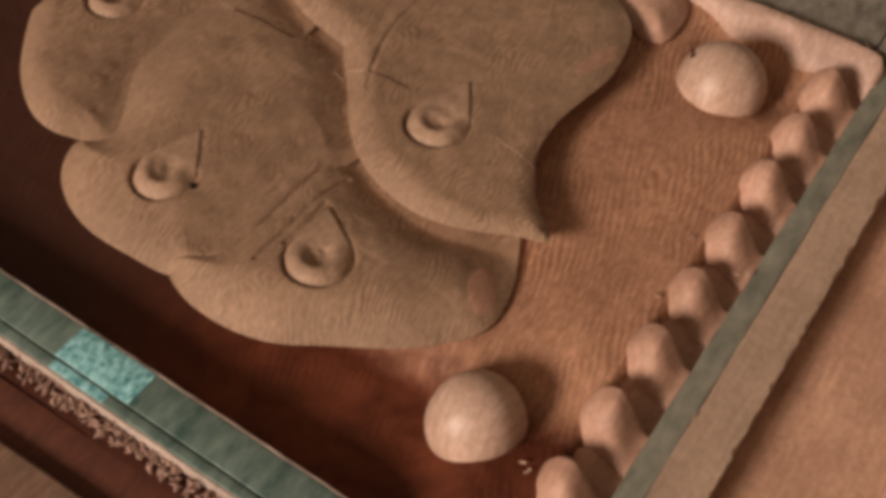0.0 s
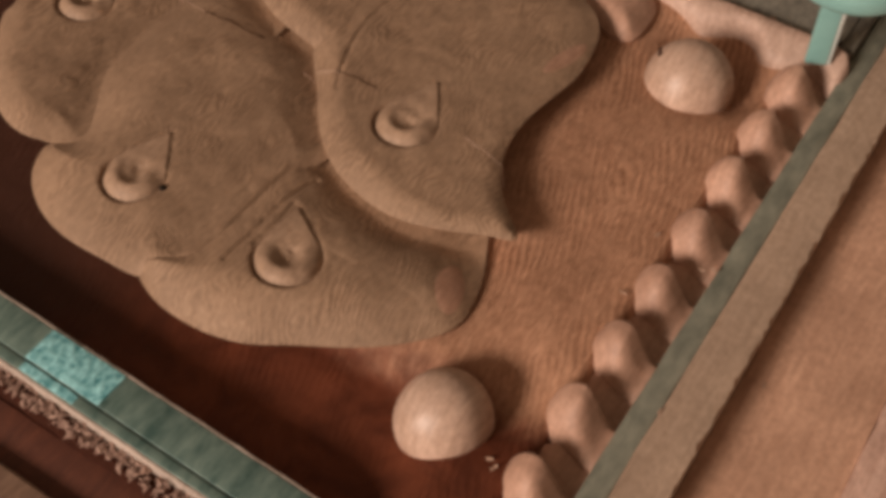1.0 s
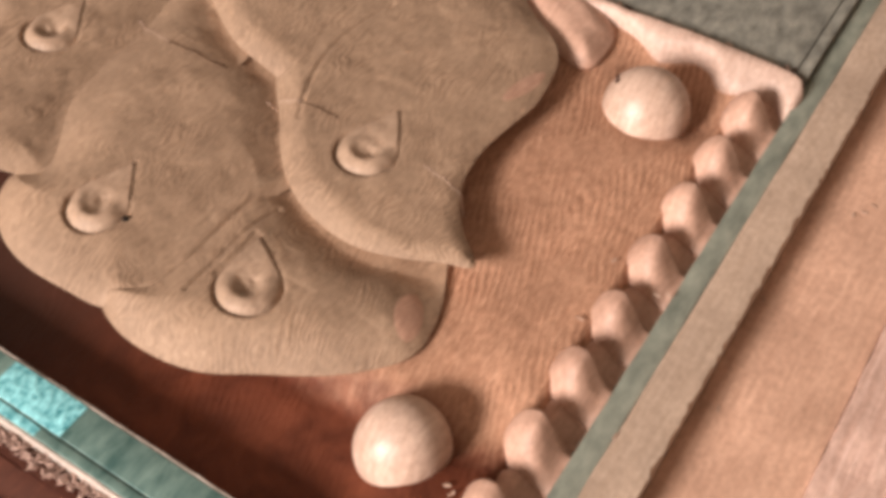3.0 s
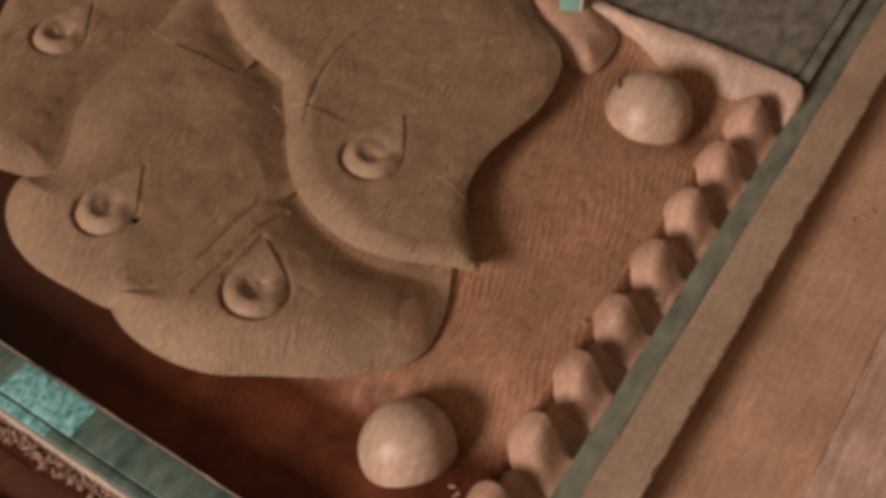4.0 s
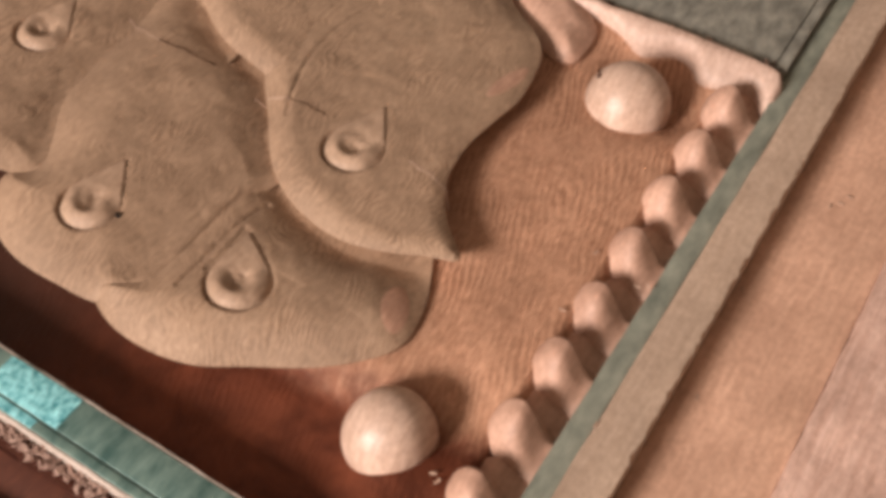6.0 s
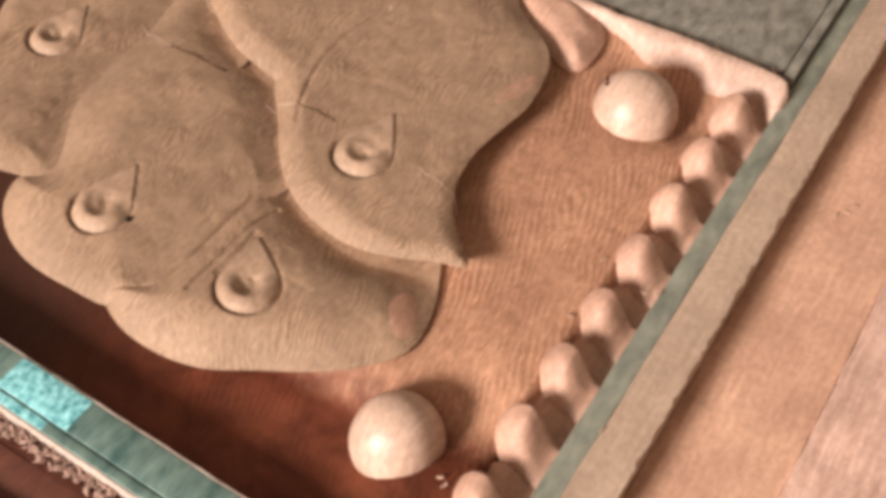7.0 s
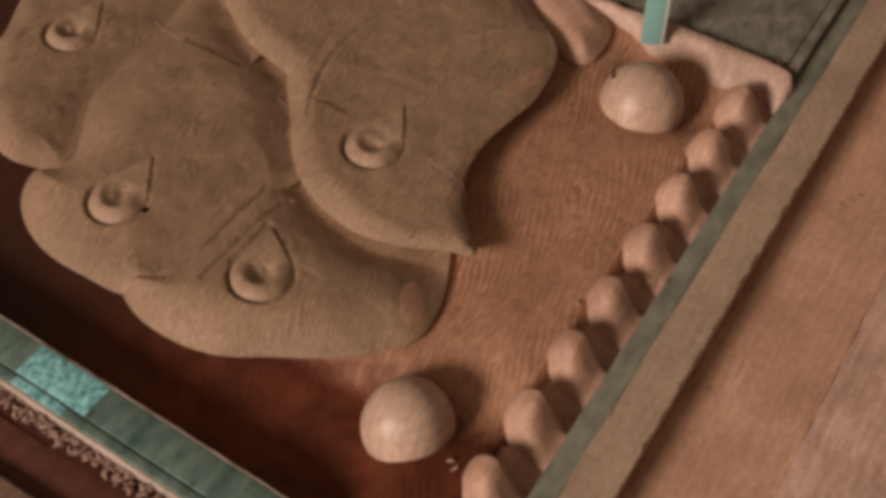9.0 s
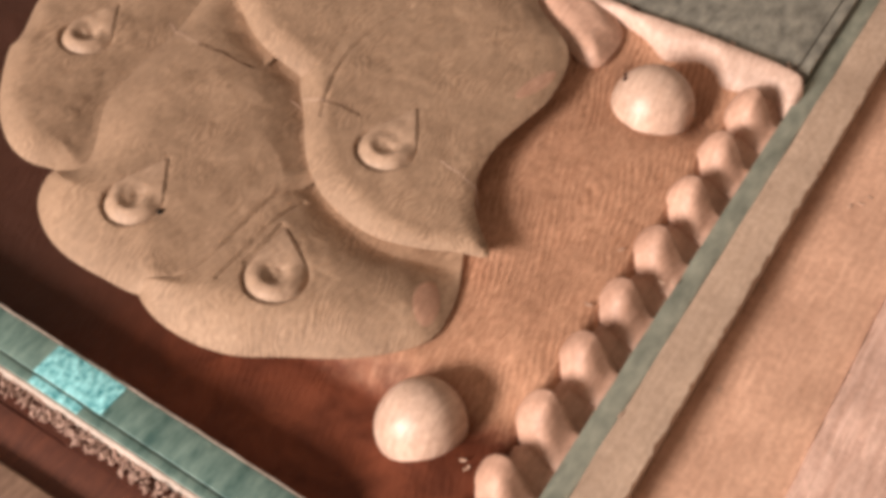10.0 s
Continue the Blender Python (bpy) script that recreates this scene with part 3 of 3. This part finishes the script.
def rail():
    lie = FR @ Matrix.Translation((-0.2, -0.377, 0)) @ pose(0, 0, 0, 0, 0, -1.3) @ Matrix.Translation((0.2, 0.3801, 0))
    ob = thing("metal_rail", "green brushed metal rail with a dark groove", "rail", lie)
    part("top", block((-0.7, -0.3996, 0.0), (0.05, -0.3813, 0.025), 0.0004), M_RAIL, ob)
    part("arris", block((-0.7, -0.3812, 0.0), (0.05, -0.3799, 0.0247), 0.0004, 150, 0.0004, 8), M_EDGE, ob, "pale rubbed edge strip")
    part("lip", block((-0.7, -0.4056, 0.0), (0.05, -0.4006, 0.0247), 0.0004), M_RAIL, ob)
    part("groove", block((-0.7, -0.4007, 0.0), (0.05, -0.3995, 0.0238), 0.0), M_GROOVE, ob)
    part("edge", block((-0.7, -0.4077, 0.0), (0.05, -0.4057, 0.0243), 0.0004, 120, 0.0005), M_EDGE, ob, "pale thin edge strip")
    tape = thing("tape_piece", "shiny cyan tape stuck across the green metal rail", "tape", lie)
    part("film", block((-0.238, -0.3994, 0.0249), (-0.193, -0.3815, 0.0254), 0.0002, 30, 0.0003), M_TAPE, tape)
    part("film_end", block((-0.236, -0.4055, 0.0246), (-0.203, -0.4007, 0.0251), 0.0002, 30, 0.0003), M_TAPE, tape)
    fib = thing("fibre_strip", "ragged reddish-brown fibre edge along the rail", "fibre edge", lie, kind="stuff")
    rng = random.Random(4)
    verts, faces = [], []
    for i in range(1100):
        u, v, z = rng.uniform(-0.6, 0.02), rng.uniform(-0.4153, -0.4074), 0.0205 + rng.uniform(-0.003, 0.0015)
        a, l, w = rng.uniform(0, math.pi), rng.uniform(0.003, 0.007), rng.uniform(0.0006, 0.0013)
        dx, dy, tilt = math.cos(a) * l / 2, math.sin(a) * l / 2, rng.uniform(-0.0015, 0.0015)
        px, py = -math.sin(a) * w, math.cos(a) * w
        k = len(verts)
        verts += [(u - dx, v - dy, z - tilt), (u + px, v + py, z), (u + dx, v + dy, z + tilt), (u - px, v - py, z), (u, v, z + w)]
        faces += [(k, k + 3, k + 4), (k + 3, k + 2, k + 4), (k + 2, k + 1, k + 4), (k + 1, k, k + 4)]
    part("fibres", mesh_of("fibres", verts, faces, M_FIBRE, False), None, fib)
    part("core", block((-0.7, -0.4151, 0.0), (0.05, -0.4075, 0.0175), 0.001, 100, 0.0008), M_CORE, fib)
    brown = thing("brown_board", "worn brown wooden board at the bench edge", "board")
    part("body", block((-0.75, -0.62, 0.0), (0.1, -0.4360, 0.012), 0.002, 40, 0.0006), M_BROWN, brown)
    part("ledge", block((-0.75, -0.4358, 0.0), (0.1, -0.4115, 0.006), 0.001, 40, 0.0005), M_LEDGE, brown, "low dark red ledge")


rail()


def milling_spindle():
    sp = thing("milling_spindle", "mint green milling spindle with a flat steel cutter", "spindle",
               FR @ Matrix.Translation((-0.03, -0.01, 0.03)))
    over = pose(0.004, 0.0, -0.0005)
    part("collar", lathe([(0.0, 0.06), (0.027, 0.06), (0.0318, 0.0615), (0.0334, 0.064), (0.0334, 0.0725), (0.032, 0.0745),
                          (0.0268, 0.0755), (0.0257, 0.0745), (0.0257, 0.07)], 56), M_MINT, sp, "", over)
    part("motor_body", lathe([(0.0256, 0.07), (0.0256, 0.2), (0.0235, 0.203), (0.0, 0.203)], 56), M_MOTOR, sp, "", over)
    part("cutter", block((-0.0065, -0.002, 0.0), (0.005, 0.002, 0.0612), 0.0005), M_MINT, sp, "mint flat cutter blade")
    # the blade's lit edge is put into this strip's pale colour
    part("cutting_edge", block((0.0051, -0.0016, 0.0), (0.0072, 0.0018, 0.061), 0.0003), M_LIT_STEEL, sp, "steel cutting edge, lit look painted pale")
    for ob in sp.children:
        if ob.name.startswith("cut"):
            ob.matrix_local = pose(0, 0, 0, 0, 0, 25)
    return sp


spindle = milling_spindle()


def small_bits():
    nail = thing("nail", "small black nail head in a carved scale", "nail", FR @ Matrix.Translation((-0.248, -0.2895, surface(1, -0.248, -0.2895) - 0.0012)))
    part("head", lathe([(0.0, 0.0026), (0.0014, 0.0022), (0.0019, 0.0013), (0.0014, -0.002), (0.0, -0.002)], 14), M_BLACK, nail)
    rng = random.Random(9)
    spots = [(0.0134, -0.2635, 0.021), (-0.034, -0.325, 0.018), (-0.038, -0.322, 0.017), (-0.0003, -0.1772, 0.0185), (-0.005, -0.1815, 0.02),
             (0.057, -0.064, 0.003), (0.064, -0.052, 0.003), (0.0615, -0.059, 0.003), (0.045, -0.214, 0.003), (0.038, -0.142, 0.003),
             (-0.0305, -0.2136, 0.0195), (-0.033, -0.172, 0.0185)]
    for i, (u, v, z) in enumerate(spots):
        chip = thing("wood_chip", "tiny curled pale wood chip", "wood chip", FR @ pose(u, v, z, 0, 0, rng.uniform(0, 180)), "scattered wood chips")
        bm = block((-0.0017, -0.0006, 0.0), (0.0017, 0.0006, 0.0008), 0.0002, 4)
        for w in bm.verts:
            w.co.z += 60 * w.co.x ** 2 + noise.noise(w.co * 700 + Vector((i, 0, 0))) * 0.0005
            w.co.y += 40 * w.co.x ** 2
        part("sliver", bm, M_CHIP, chip)


small_bits()


# ---- what moves ----
def motions():
    # the spindle runs to and fro along the head edge, to the corner and back about every 3.85 s: seconds, then u and v in mm
    runs = [(0.0, -148, -20), (0.3, -90, -20), (0.5, -50, -20), (0.7, -29, -18), (0.9, -5, -15), (1.1, -31, -20), (1.3, -60, -20),
            (1.8, -158, -20), (2.4, -280, -20), (2.9, -335, -20), (3.4, -262, -20), (3.9, -165, -20), (4.3, -80, -20), (4.5, -43, -25),
            (4.7, -9, -14), (4.82, -2, -10), (4.9, -4, -10), (5.0, -27, -16), (5.2, -62, -18), (5.7, -165, -20), (6.2, -262, -20),
            (6.7, -335, -20), (7.2, -290, -20), (7.7, -192, -20), (8.1, -100, -20), (8.3, -33, -24), (8.5, -3, -10), (8.6, -5, -10),
            (8.7, -17, -12), (8.9, -51, -19), (9.1, -120, -20), (9.5, -200, -20), (10.0, -290, -20)]
    walk(spindle, [(t, FR @ Matrix.Translation((u / 1000, v / 1000, 0.0235))) for t, u, v in runs])


motions()
